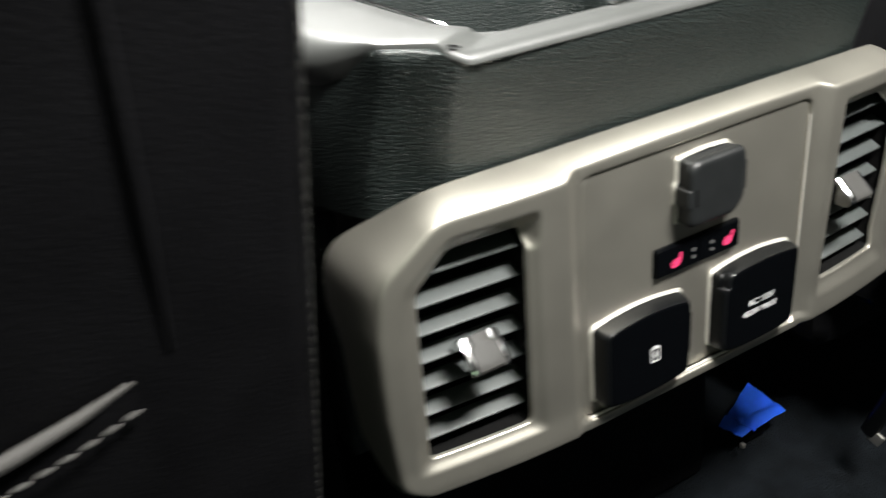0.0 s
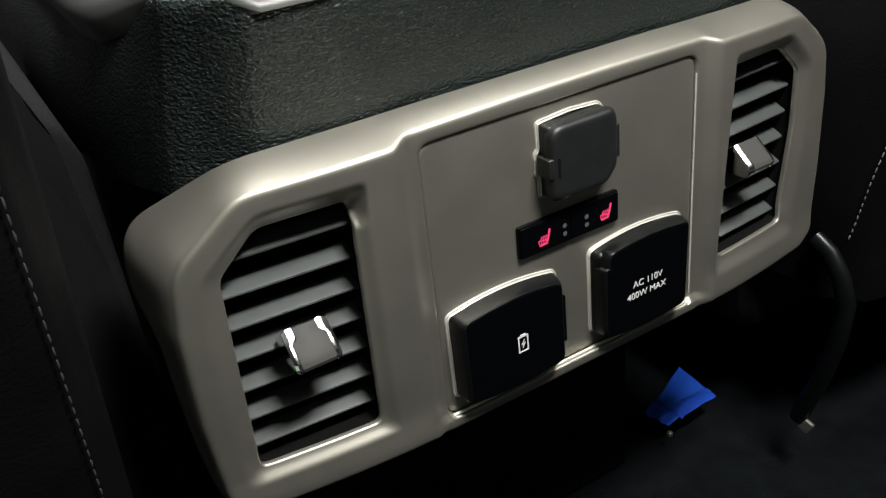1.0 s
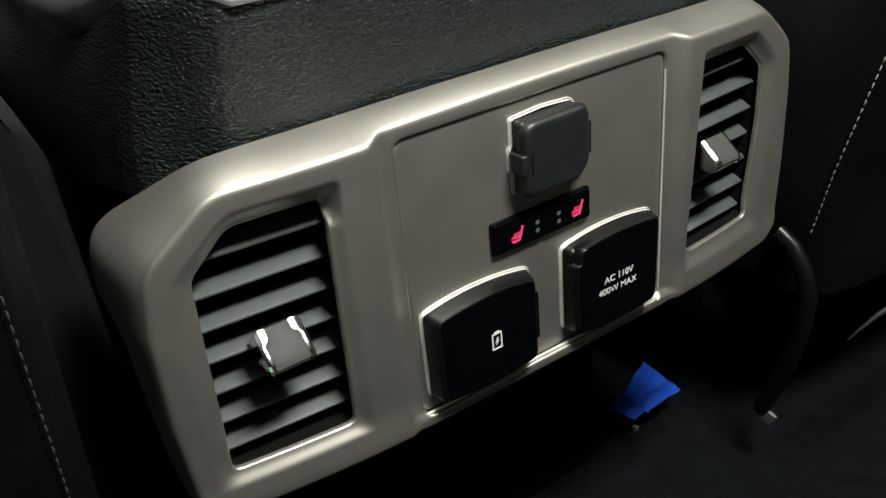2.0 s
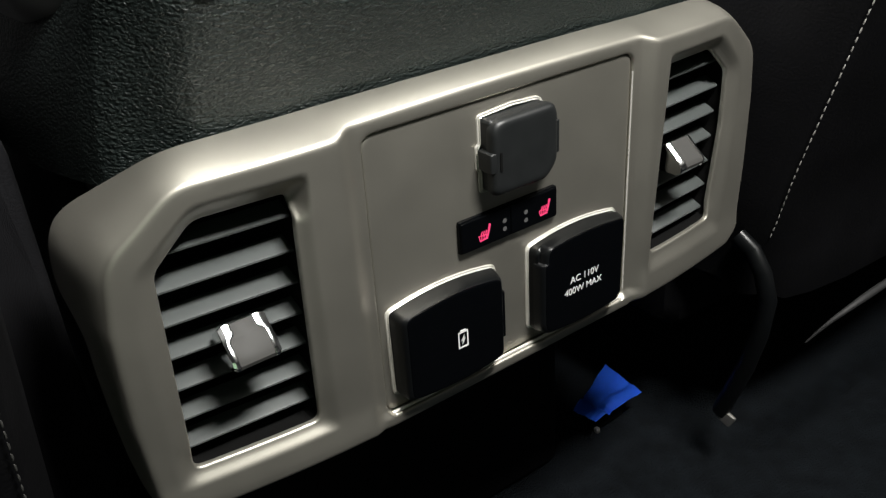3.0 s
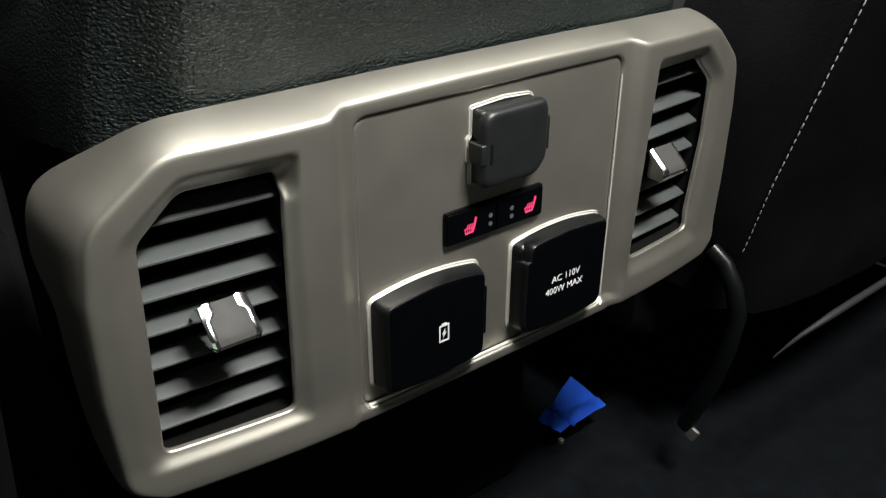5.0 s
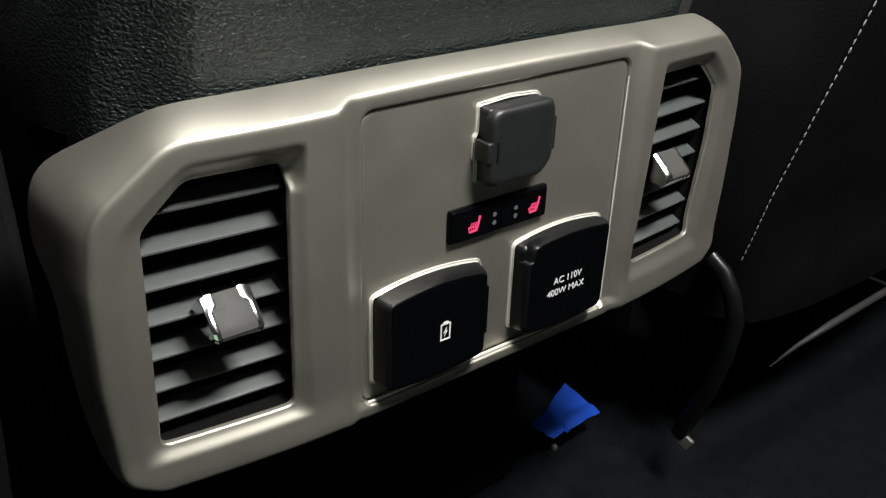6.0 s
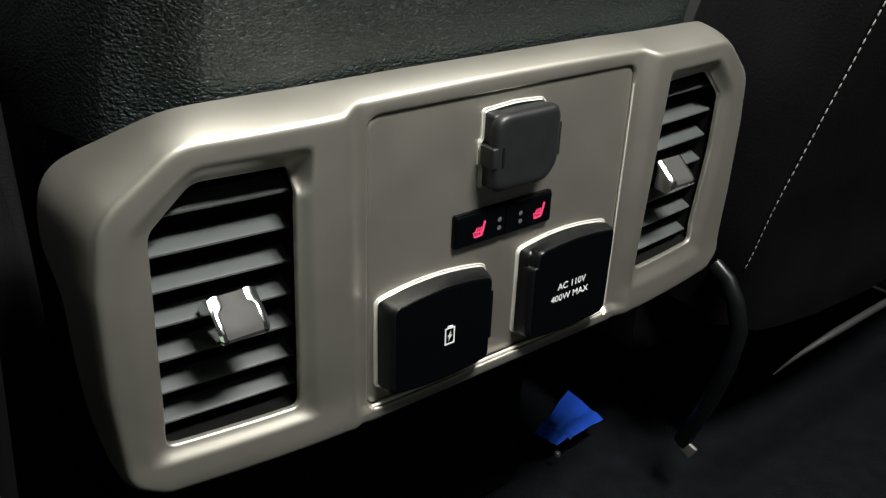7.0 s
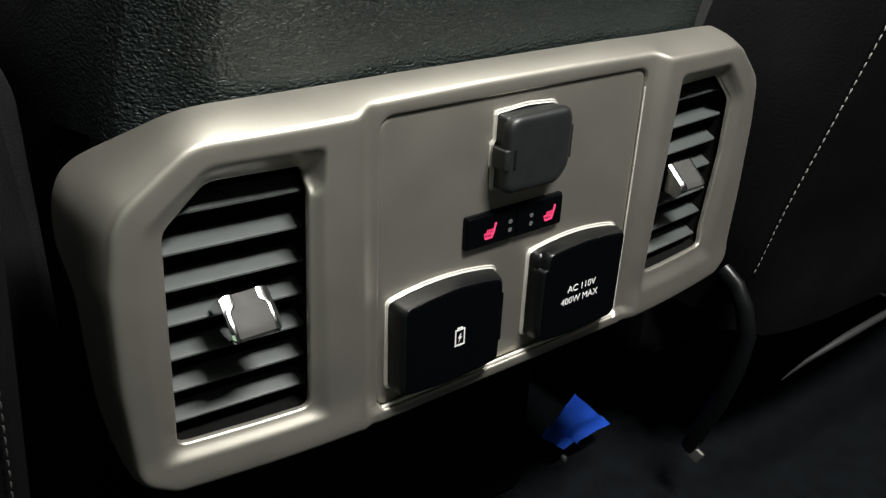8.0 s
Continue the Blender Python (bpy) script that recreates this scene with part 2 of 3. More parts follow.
def vent_loop(table, side, count):
    """An opening's outline; the driver-side vent has a steep inner side."""
    pts = [list(p) for p in table]
    if side < 0:
        pts[0][0], pts[-1][0], near = (0.1185, 0.1205, 0.1198) if table is VENT_OUT else (0.1240, 0.1290, 0.1262)
        pts.append([near, 0.3300, 0.030])
    else:
        xs = (0.1145, 0.1680, 0.1945, 0.1945, 0.1870, 0.1050) if table is VENT_OUT else (0.1215, 0.1640, 0.1830, 0.1830, 0.1750, 0.1105)
        for p, x in zip(pts, xs):
            p[0] = x
        if table is VENT_IN:
            pts[-2][1] = pts[-1][1] = 0.2250
    return resample(rounded([(side * x, z, r) for x, z, r in pts], 0.004, 8), count)


VENT_DEPTH = 0.0068


def vent_depth(x, z):
    """Depth of the opening's edge: shallow beside the middle, deep elsewhere."""
    f = face_y(x, z)
    d = f + 0.003 + (max(VENT_DEPTH, f + 0.0015) - f - 0.003) * (max(smooth(-0.1305, -0.1335, x), smooth(0.3325, 0.3415, z)) if x < 0 else 1)
    return d + (f + 0.0036 - d) * smooth(0.240, 0.226, z)


INSERT = resample(rounded([(-0.0885, 0.361), (0.0885, 0.361), (0.0885, 0.2025), (-0.0905, 0.2025)], 0.007, 8), 260)


def outward(i):
    p, loop = RIDGE[i], RIDGE
    t = (loop[(i + 1) % len(loop)] - loop[i - 1]).normalized()
    n = Vector((-t.y, t.x))
    return n if n.dot(p - Vector((0, 0.28))) > 0 else -n


# height on the ridge: where the border ends (x, depth, height)
BORDER = [(0.2, 0.2180, 0.057, 0.20), (0.305, 0.2190, 0.055, 0.309), (0.320, 0.2205, 0.053, 0.330), (0.3375, 0.2140, 0.053, 0.3480), (0.351, 0.1965, 0.040, 0.3575), (0.3645, 0.173, 0.0215, 0.3730), (0.4, 0.173, 0.0180, 0.3748)]


def along(table, key):
    for a, b in zip(table, table[1:]):
        if key <= b[0]:
            u = max(0, (key - a[0]) / (b[0] - a[0]))
            return [p + (q - p) * u for p, q in zip(a[1:], b[1:])]
    return table[-1][1:]


def back_edge(i):
    """Where the panel's turned-back border ends, for a place on its ridge."""
    p = RIDGE[i]
    side, a = (1 if p.x > 0 else -1), abs(p.x)
    if p.y > 0.365 or (a < 0.170 and p.y > 0.28):
        k = smooth(0.06, 0.12, a)
        return Vector((p.x, 0.0180 + 0.0035 * k, 0.3748 - 0.0018 * k))
    if p.y > 0.215:
        x, y, z = along(BORDER, p.y)
        return Vector((side * (x if p.y > 0.305 else a + 0.0010 + 0.0060 * smooth(0.275, 0.305, p.y)), y, z if p.y > 0.305 else p.y + 0.010 * smooth(0.215, 0.305, p.y)))
    k = smooth(0.185, 0.212, a)
    return Vector((p.x + side * 0.0010 * k, 0.030 + 0.027 * k, p.y - 0.008 * (1 - k)))


def panel_mesh():
    from_pts, depth, loops = [], [], []

    def ring(loop, ys):
        first = len(from_pts)
        from_pts.extend(Vector(p) for p in loop)
        depth.extend(ys)
        loops.extend((first + i, first + (i + 1) % len(loop)) for i in range(len(loop)))

    for d, sink in ((0, 0.0024), (0.0005, 0.0014), (0.0013, 0.0006), (0.0024, 0.00015), (0.0036, 0.0)):
        loop = inset(RIDGE, d) if d else RIDGE
        ring(loop, [face_y(p.x, p.y) + sink for p in loop])
    for side in (-1, 1):
        a = vent_loop(VENT_OUT, side, 170)
        b = vent_loop(VENT_IN, side, 170)
        for u, sink in ((-0.16, 0.0), (-0.08, 0.0), (0.0, 0.012), (0.1, 0.05), (0.22, 0.15), (0.4, 0.36), (0.6, 0.62), (0.8, 0.84), (0.92, 0.92), (0.97, 0.955), (1.0, 1.0)):
            loop = [p.lerp(q, u) for p, q in zip(a, b)]
            ring(loop, [face_y(p.x, p.y) * (1 - sink) + vent_depth(p.x, p.y) * sink for p in loop])
    for d, sink in ((-0.0016, 0.0), (-0.0008, 0.0002), (-0.0003, 0.0007), (0.0, 0.0016)):
        loop = inset(INSERT, d) if d else INSERT
        ring(loop, [face_y(p.x, p.y) + sink for p in loop])
    holes = [INSERT] + [vent_loop(VENT_IN, s, 170) for s in (-1, 1)]

    def inside(q, loop):
        odd = False
        for a, b in zip(loop, loop[1:] + loop[:1]):
            if (a.y > q.y) != (b.y > q.y) and q.x < (b.x - a.x) * (q.y - a.y) / (b.y - a.y) + a.x:
                odd = not odd
        return odd

    fence = inset(RIDGE, 0.0050)
    lips = [inset(INSERT, -0.0025)] + [vent_loop(VENT_OUT, s, 80) for s in (-1, 1)]
    lips[1:] = [inset(loop, -0.002) for loop in lips[1:]]
    for i in range(-86, 87):
        for k in range(78, 152):
            q = Vector((i * 0.0025 + 0.0003, k * 0.0025 + 0.0002))
            if inside(q, fence) and not any(inside(q, loop) for loop in lips):
                from_pts.append(q)
                depth.append(face_y(q.x, q.y))
    from mathutils import geometry
    verts, _, faces, came, _, _ = geometry.delaunay_2d_cdt(from_pts, loops, [], 0, 1e-7)
    bm = bmesh.new()
    made = [bm.verts.new((v.x, depth[c[0]] if c else face_y(v.x, v.y), v.y)) for v, c in zip(verts, came)]
    for f in faces:
        mid = sum((verts[i] for i in f), Vector((0, 0))) / 3
        if inside(mid, RIDGE) and not any(inside(mid, h) for h in holes):
            bm.faces.new([made[i] for i in f])
    bmesh.ops.delete(bm, geom=[v for v in bm.verts if not v.link_faces], context="VERTS")
    # the border, turned back round the ridge to the console
    rings = []
    ends = [back_edge(i) for i in range(len(RIDGE))]
    for _ in range(20):
        ends = [(ends[i - 1] + ends[i] * 2 + ends[(i + 1) % len(ends)]) / 4 for i in range(len(ends))]
    for u in (0.0, 0.03, 0.08, 0.16, 0.3, 0.5, 0.75, 1.0):
        row = []
        for i, p in enumerate(RIDGE):
            a = Vector((p.x, face_y(p.x, p.y) + 0.0024, p.y))
            n = outward(i)
            e = ends[i]
            out = 0.85 - 0.40 * smooth(0.340, 0.305, p.y)
            turn = max(smooth(0.168, 0.205, abs(p.x)), smooth(0.3, 0.22, p.y))
            c = ((a + e) / 2 + Vector((n.x, -0.5, n.y)) * 0.0018).lerp(a + Vector((n.x * out, 0.95, n.y * 0.85)) * 0.011, turn)
            row.append(a * (1 - u) ** 2 + c * 2 * u * (1 - u) + e * u * u)
        rings.append(row)
    loft(bm, rings)
    # walls that run into the openings
    for s, loop in ((0.0014, holes[1]), (0.0014, holes[2]), (0.003, holes[0])):
        first = [face_y(p.x, p.y) + 0.0016 if loop is INSERT else vent_depth(p.x, p.y) for p in loop]
        lip = ((0.0, 0.0), (0.0004, 0.0003), (0.0006, 0.0008), (0.0006, 0.0030)) if loop is not INSERT else ((0.0, 0.0), (0.0, 0.0002), (0.0, s))
        loft(bm, [[(q.x, f + k, q.y) for q, f in zip(inset(loop, d) if d else loop, first)] for d, k in lip])
    bmesh.ops.remove_doubles(bm, verts=bm.verts, dist=2e-6)
    return bm


panel = thing("console_rear_panel", (0, 0.02, 0.195), "champagne metallic trim panel on the back of the console", "trim panel")
part("bezel", panel_mesh(), PAINT, panel, "champagne metallic painted frame with two vent openings", sharp=50)
part("insert_plate", moulded([p + Vector((0.0003, 0)) for p in inset(INSERT, 0.0005)], [(0.0006, 0.004), (0, 0.003), (0, 0.0024), (0.0004, 0.0020), (0.001, 0.0018)]), PAINT, panel, "flat champagne plate between the vents")


# pale rods added as the highlights along the plate's right and lower edges
edge = [(0.0889, 0.0010 - 0.0002 * (z > 0.35), z) for z in [0.206 + 0.0036 * k for k in range(41)]]
part("edge_glint", tube(bmesh.new(), edge, 0.00055, 8), GLINTPAINT, panel, "thin pale strip for the glint beside the plate")
ledge = [(x, -0.0006, 0.2034) for x in [-0.088 + 0.004 * k for k in range(44)]]
part("ledge_glint", tube(bmesh.new(), ledge, 0.0010, 10), GLINTPAINT, panel, "thin pale strip for the glint under the plate")


# ---- air vents ----


SLAT_FRONT = 0.0092  # depth of the slats' front edges


def air_vent(side):
    root = thing("air_vent", (side * 0.157, 0.03, 0.215), "rear air vent with grey slats and a chrome-edged knob", "air vent", "rear air vents")

    def P(x, y, z):
        return (side * x, y, z)

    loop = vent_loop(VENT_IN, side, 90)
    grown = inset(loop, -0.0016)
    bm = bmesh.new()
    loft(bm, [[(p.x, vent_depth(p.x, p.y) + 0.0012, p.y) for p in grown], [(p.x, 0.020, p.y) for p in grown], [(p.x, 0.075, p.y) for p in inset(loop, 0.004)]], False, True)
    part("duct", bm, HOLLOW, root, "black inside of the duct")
    section = [(0.0, -0.0004), (0.0001, 0.0004), (0.0007, 0.0008), (0.0098, 0.0040), (0.0106, 0.0041), (0.0110, 0.0033), (0.0104, 0.0022), (0.0009, -0.0012)]
    for z, end in ((0.3314, 0.1850), (0.3138, 0.1915), (0.2968, 0.1920), (0.2798, 0.1925), (0.2624, 0.1930), (0.2456, 0.1935), (0.2292, 0.1938)):
        lo, hi = 0.1240, end
        if side > 0:
            z, hi = z + 0.0020, 0.1845 - 0.05 * (0.3314 - z)
        bm = bmesh.new()
        rings = []
        for u, shy in ((0.0, 0.0008), (0.012, 0.0), (0.5, 0.0), (0.988, 0.0), (1.0, 0.0008)):
            x = lo + (hi - lo) * u
            bend = -0.0030 if u < 0.4 else 0.0
            rings.append([P(x + bend * smooth(0.003, 0.011, d), SLAT_FRONT + 0.005 * (x - 0.126) / 0.066 + d + (shy if d < 0.007 else -shy), z + h) for d, h in section])
        loft(bm, rings, True, True)
        part("slat", bm, SLAT, root)
    return root


def knob(root, cx, flat, lean):
    """A finger knob that rides on the fourth slat: a sloping face between two chrome cheeks."""
    # top and lip of the face (depth, height)
    a, b = (Vector((0.0032, 0.2958)), Vector((-0.0100, 0.2852))) if lean else (Vector((0.0032, 0.2934)), Vector((-0.0100, 0.2808)))
    half = 0.0102 if lean else 0.01125
    down = (b - a).normalized()
    up = Vector((down.y, -down.x))
    long = (b - a).length

    def skin(sink):
        """The section of face, lip and underside, sunk below the face."""
        pts = [a + Vector((0.010, -0.0080)), a + down * 0.0 - up * 0.0012]
        pts += [a + down * (long * u) for u in (0.02, 0.12, 0.26, 0.30, 0.36, 0.42, 0.48, 0.7, 0.92)]
        pts += [b + down * 0.0004 - up * 0.0004, b + Vector((-0.0008, -0.0022)), b + Vector((-0.0002, -0.0042)), b + Vector((0.0022, -0.0054)), b + Vector((0.026, -0.0060))]
        mid = (a + b) / 2 - up * 0.003
        if lean:
            return [p - up * sink for p in pts]
        return [mid + (p - mid) * (1 - sink / 0.010) for p in pts]

    def cheek(p):
        """Width of the chrome cheek: broad beside the top of the face, narrow below."""
        u = (p - a).dot(down) / long
        return 0.0027 + (0 if lean else 0.0028) * smooth(0.46, 0.30, u)

    bm = bmesh.new()
    rows = []
    for k in (-1, -0.94, 0, 0.94, 1):
        rows.append([(cx + k * (half - cheek(p)), q.x, q.y) for p, q in zip(skin(0), skin(0.0005 if abs(k) == 1 else 0.0))])
    loft(bm, rows, True, True)
    part("knob", bm, KNOB, root, "grey finger knob")
    for s in (-1, 1):
        bm = bmesh.new()
        rows = []
        slope = ((0.0, 0.0004), (0.03, 0.0), (0.06, 0.0), (0.88, 0.0017), (0.96, 0.0024), (1.0, 0.0036))
        if lean and s > 0:
            slope = ((0.0, 0.0004), (0.06, -0.0003), (0.40, -0.0004), (0.55, 0.0003), (0.90, 0.0022), (1.0, 0.0036))
        for k, sink in slope if lean else ((0.0, 0.0008), (0.03, -0.0001), (0.10, -0.0003), (flat, -0.0003), (flat + 0.03, -0.0002), (0.95, -0.0002 + 0.0028 * (0.92 - flat)), (0.985, 0.0021), (1.0, 0.0030)):
            rows.append([(cx + s * (half - cheek(p) + (cheek(p) + 0.0005) * k), q.x, q.y) for p, q in zip(skin(0), skin(sink))])
        loft(bm, rows, True, True)
        part("knob_edge", bm, CHROME, root, "chrome side strip of the knob")


for side, slid, flat, lean in ((-1, -0.1585, 0.55, False), (1, 0.1358, 0.06, True)):
    root = air_vent(side)
    knob(root, slid, flat, lean)


# ---- sockets and switches ----


def rim(loop, parent, name="rim"):
    """A thin collar that stands round a lid, coloured paler for the light its edges catch."""
    bm = bmesh.new()
    steps = [(-0.0003, 0.0030), (-0.0003, 0.0013), (-0.0001, 0.0010), (0.0002, 0.0010), (0.0004, 0.0015), (0.0007, 0.0015), (0.0009, 0.0003), (0.0011, 0.0001), (0.0013, 0.0004), (0.0014, 0.0030)]
    loft(bm, [[(p.x, y, p.y) for p in inset(loop, d)] for d, y in steps])
    return part(name, bm, GLINTPAINT, parent, "thin collar round the lid, coloured pale for its glint")


def tapered(loop, steps, bm=None):
    """A lid in the x-z plane: rings of (left, right, top, bottom inset, y) from its back to its face."""
    bm = bm or bmesh.new()
    xs, zs = [p.x for p in loop], [p.y for p in loop]
    x0, x1, z0, z1 = min(xs), max(xs), min(zs), max(zs)
    rings = []
    for a, b, c, d, y in list(steps) + [tuple(v + 0.0012 for v in steps[-1][:4]) + (steps[-1][4],)]:
        fx, fz = (x1 - x0 - a - b) / (x1 - x0), (z1 - z0 - c - d) / (z1 - z0)
        rings.append([(x0 + a + (p.x - x0) * fx, y, z0 + d + (p.y - z0) * fz) for p in loop])
    loft(bm, rings, True, True)
    return bm


def arched(x0, x1, z0, z1, rise, r, n=9):
    """An outline with straight sides and gently arched top and bottom."""
    top = [(x0 + (x1 - x0) * k / n, z1 - rise + rise * (1 - (2 * k / n - 1) ** 2), r if k in (0, n) else 0.02) for k in range(n + 1)]
    low = [(x1 + (x0 - x1) * k / n, z0 + rise * 0.8 - rise * 0.8 * (1 - (2 * k / n - 1) ** 2), (r * 2.2 if k == 0 else r if k == n else 0.02)) for k in range(n + 1)]
    return resample(rounded(top + low, r, 6), 150)


LID_STEPS = [(0.0003, 0.0003, 0.0, 0.0003, 0.0025), (0.0003, 0.0010, 0.0, 0.0003, -0.0040), (0.0008, 0.0026, 0.0002, 0.0006, -0.0086), (0.0016, 0.0036, 0.0004, 0.0012, -0.0104), (0.0028, 0.0046, 0.0008, 0.0020, -0.0114), (0.0042, 0.0052, 0.0013, 0.0032, -0.01175)]


FACE_STEPS = [(0.0030, 0.0048, 0.0006, 0.0024, -0.0112), (0.0034, 0.0049, 0.0008, 0.0026, -0.0118), (0.0044, 0.0054, 0.0013, 0.0034, -0.0120)]


def hinge(parent, lo, hi, mat):
    """A hinge block at the lid's side, with a black bar for the shaded slot where it meets the lid."""
    part("hinge", box(bmesh.new(), lo, hi, bevel=0.0012), mat, parent, "small black hinge block")
    # solid black bar: the slot's shade is put in as colour
    part("slot_shade", box(bmesh.new(), (hi[0] - 0.0002, lo[1] - 0.0008, lo[2] + 0.0004), (hi[0] + 0.0012, hi[1], hi[2] - 0.0002)), HOLLOW, parent, "narrow black bar for the shaded slot beside the hinge")


def tab(parent, x, z, tall, front, mat):
    bm = box(bmesh.new(), (x - 0.005, front, z - tall / 2), (x + 0.0022, front + 0.0032, z + tall / 2), bevel=0.0010)
    part("finger_tab", bm, mat, parent)


def power_socket():
    root = thing("power_socket", (-0.002, 0, 0.312), "square dark grey hinged lid over a power socket", "power socket")
    loop = resample(rounded([(-0.0216, 0.3530, 0.0025), (0.0, 0.3545, 0.03), (0.0195, 0.3532, 0.007), (0.0228, 0.3480, 0.01), (0.0226, 0.3195, 0.008), (0.0180, 0.3108, 0.006), (-0.0216, 0.3108, 0.0025), (-0.0216, 0.3228, 0.0006), (-0.0232, 0.3246, 0.0006), (-0.0232, 0.3366, 0.0006), (-0.0216, 0.3384, 0.0006)], 0.004, 6), 220)
    rim(loop, root)
    base = resample(rounded([(-0.0202, 0.3518, 0.0025), (0.0187, 0.3520, 0.007), (0.0216, 0.3470, 0.01), (0.0214, 0.3198, 0.008), (0.0172, 0.3120, 0.006), (-0.0202, 0.3120, 0.003)], 0.004, 8), 140)
    part("base", tapered(base, [(0, 0, 0, 0, 0.0025), (0.0002, 0, 0, 0, -0.0056), (0.0008, 0.0006, 0.0004, 0.0004, -0.0064)]), LID, root)
    cover = resample(rounded([(-0.0214, 0.3522, 0.0080), (0.0200, 0.3524, 0.008), (0.0226, 0.3475, 0.010), (0.0224, 0.3198, 0.009), (0.0150, 0.3112, 0.010), (-0.0214, 0.3116, 0.0045)], 0.004, 8), 180)
    part("lid", tapered(cover, [(0.0004, 0.0004, 0.0002, 0.0002, -0.0048), (0.0, 0.0, 0.0, 0.0, -0.0072), (0.0003, 0.0004, 0.0002, 0.0004, -0.0090), (0.0011, 0.0014, 0.0008, 0.0012, -0.0104), (0.0024, 0.0028, 0.0018, 0.0026, -0.0111), (0.0040, 0.0044, 0.0030, 0.0042, -0.0113)]), LID, root, sharp=40)
    hinge(root, (-0.0232, -0.0108, 0.3252), (-0.0176, 0.0, 0.3362), LID)
    tab(root, 0.0228, 0.3325, 0.0185, -0.0086, LID)
    return root


def usb_socket():
    root = thing("charging_socket", (-0.05, 0, 0.206), "smooth black lid with a white battery symbol", "charging socket")
    rim(arched(-0.0853, -0.0135, 0.2092, 0.2697, 0.0042, 0.0072), root)
    loop = arched(-0.0840, -0.0148, 0.2100, 0.2684, 0.0036, 0.0075)
    part("lid", tapered(loop, LID_STEPS), DARKLID, root, sharp=30)
    part("face_plate", tapered(loop, FACE_STEPS), GLOSS, root, "glossy black face of the lid")
    tab(root, -0.0168, 0.2385, 0.0300, -0.0084, GLOSS)
    y, cx, cz = -0.0120, -0.0472, 0.2385
    bm = bmesh.new()
    w, h, t = 0.0029, 0.0047, 0.0008
    for a, b in (((-w, -h), (w, -h)), ((w, -h), (w, h)), ((w, h), (-w, h)), ((-w, h), (-w, -h))):
        d = Vector(b) - Vector(a)
        d.normalize()
        stroke(bm, [(cx + a[0] - d.x * t / 2, cz + a[1] - d.y * t / 2), (cx + b[0] - d.x * t / 2, cz + b[1] - d.y * t / 2)], t, y)
    stroke(bm, [(cx - 0.0017, cz + h + 0.0009), (cx + 0.0017, cz + h + 0.0009)], 0.0011, y)
    bolt = [(0.0009, 0.0034), (-0.0016, -0.0004), (-0.0001, -0.0004), (-0.0009, -0.0034), (0.0016, 0.0005), (0.0001, 0.0005)]
    face = bm.faces.new([bm.verts.new((cx + p, y - 0.0003, cz + q)) for p, q in bolt])
    bmesh.ops.triangulate(bm, faces=[face])
    part("battery_symbol", bm, PRINT, root, "white printed battery with a bolt")
    return root


def words(text, size, at, mat, parent):
    data = bpy.data.curves.new("words", "FONT")
    data.body, data.size, data.align_x, data.extrude = text, size, "CENTER", 0.0001
    ob = new("words", data)
    me = bpy.data.meshes.new_from_object(ob.evaluated_get(bpy.context.evaluated_depsgraph_get()))
    bpy.data.objects.remove(ob)
    bm = bmesh.new()
    bm.from_mesh(me)
    bpy.data.meshes.remove(me)
    bmesh.ops.transform(bm, verts=bm.verts, matrix=pose(*at, 90, 0, 0))
    return part("lettering", bm, mat, parent, "white printed capital letters")


def ac_socket():
    root = thing("mains_outlet", (0.045, 0, 0.206), "smooth black lid lettered in white over a mains outlet", "power outlet")
    rim(arched(0.0088, 0.0800, 0.2092, 0.2722, 0.0042, 0.0085), root)
    loop = arched(0.0100, 0.0788, 0.2100, 0.2706, 0.0034, 0.0085)
    part("base", tapered(loop, [(0.0, 0.0, 0.0, 0.0, 0.0025), (0.0004, 0.0012, 0.0, 0.0004, -0.0050), (0.0014, 0.0028, 0.0010, 0.0012, -0.0064)]), DARKLID, root)
    door = resample(rounded([(0.0092, 0.2592, 0.0012), (0.0118, 0.2596, 0.0010), (0.0126, 0.2690, 0.0060), (0.028, 0.2706, 0.03), (0.044, 0.2714, 0.04), (0.060, 0.2709, 0.03), (0.0784, 0.2690, 0.004), (0.0774, 0.2118, 0.006), (0.060, 0.2102, 0.03), (0.044, 0.2096, 0.04), (0.028, 0.2102, 0.03), (0.0092, 0.2118, 0.009)], 0.006, 8), 220)
    part("lid", tapered(door, [(0.0003, 0.0012, 0.0002, 0.0004, -0.0040)] + LID_STEPS[2:]), DARKLID, root, sharp=30)
    part("face_plate", tapered(door, FACE_STEPS), GLOSS, root, "glossy black face of the lid")
    words("AC 110V", 0.0060, (0.0420, -0.0121, 0.2406), PRINT, root)
    words("400W MAX", 0.0060, (0.0412, -0.0121, 0.2332), PRINT, root)
    return root


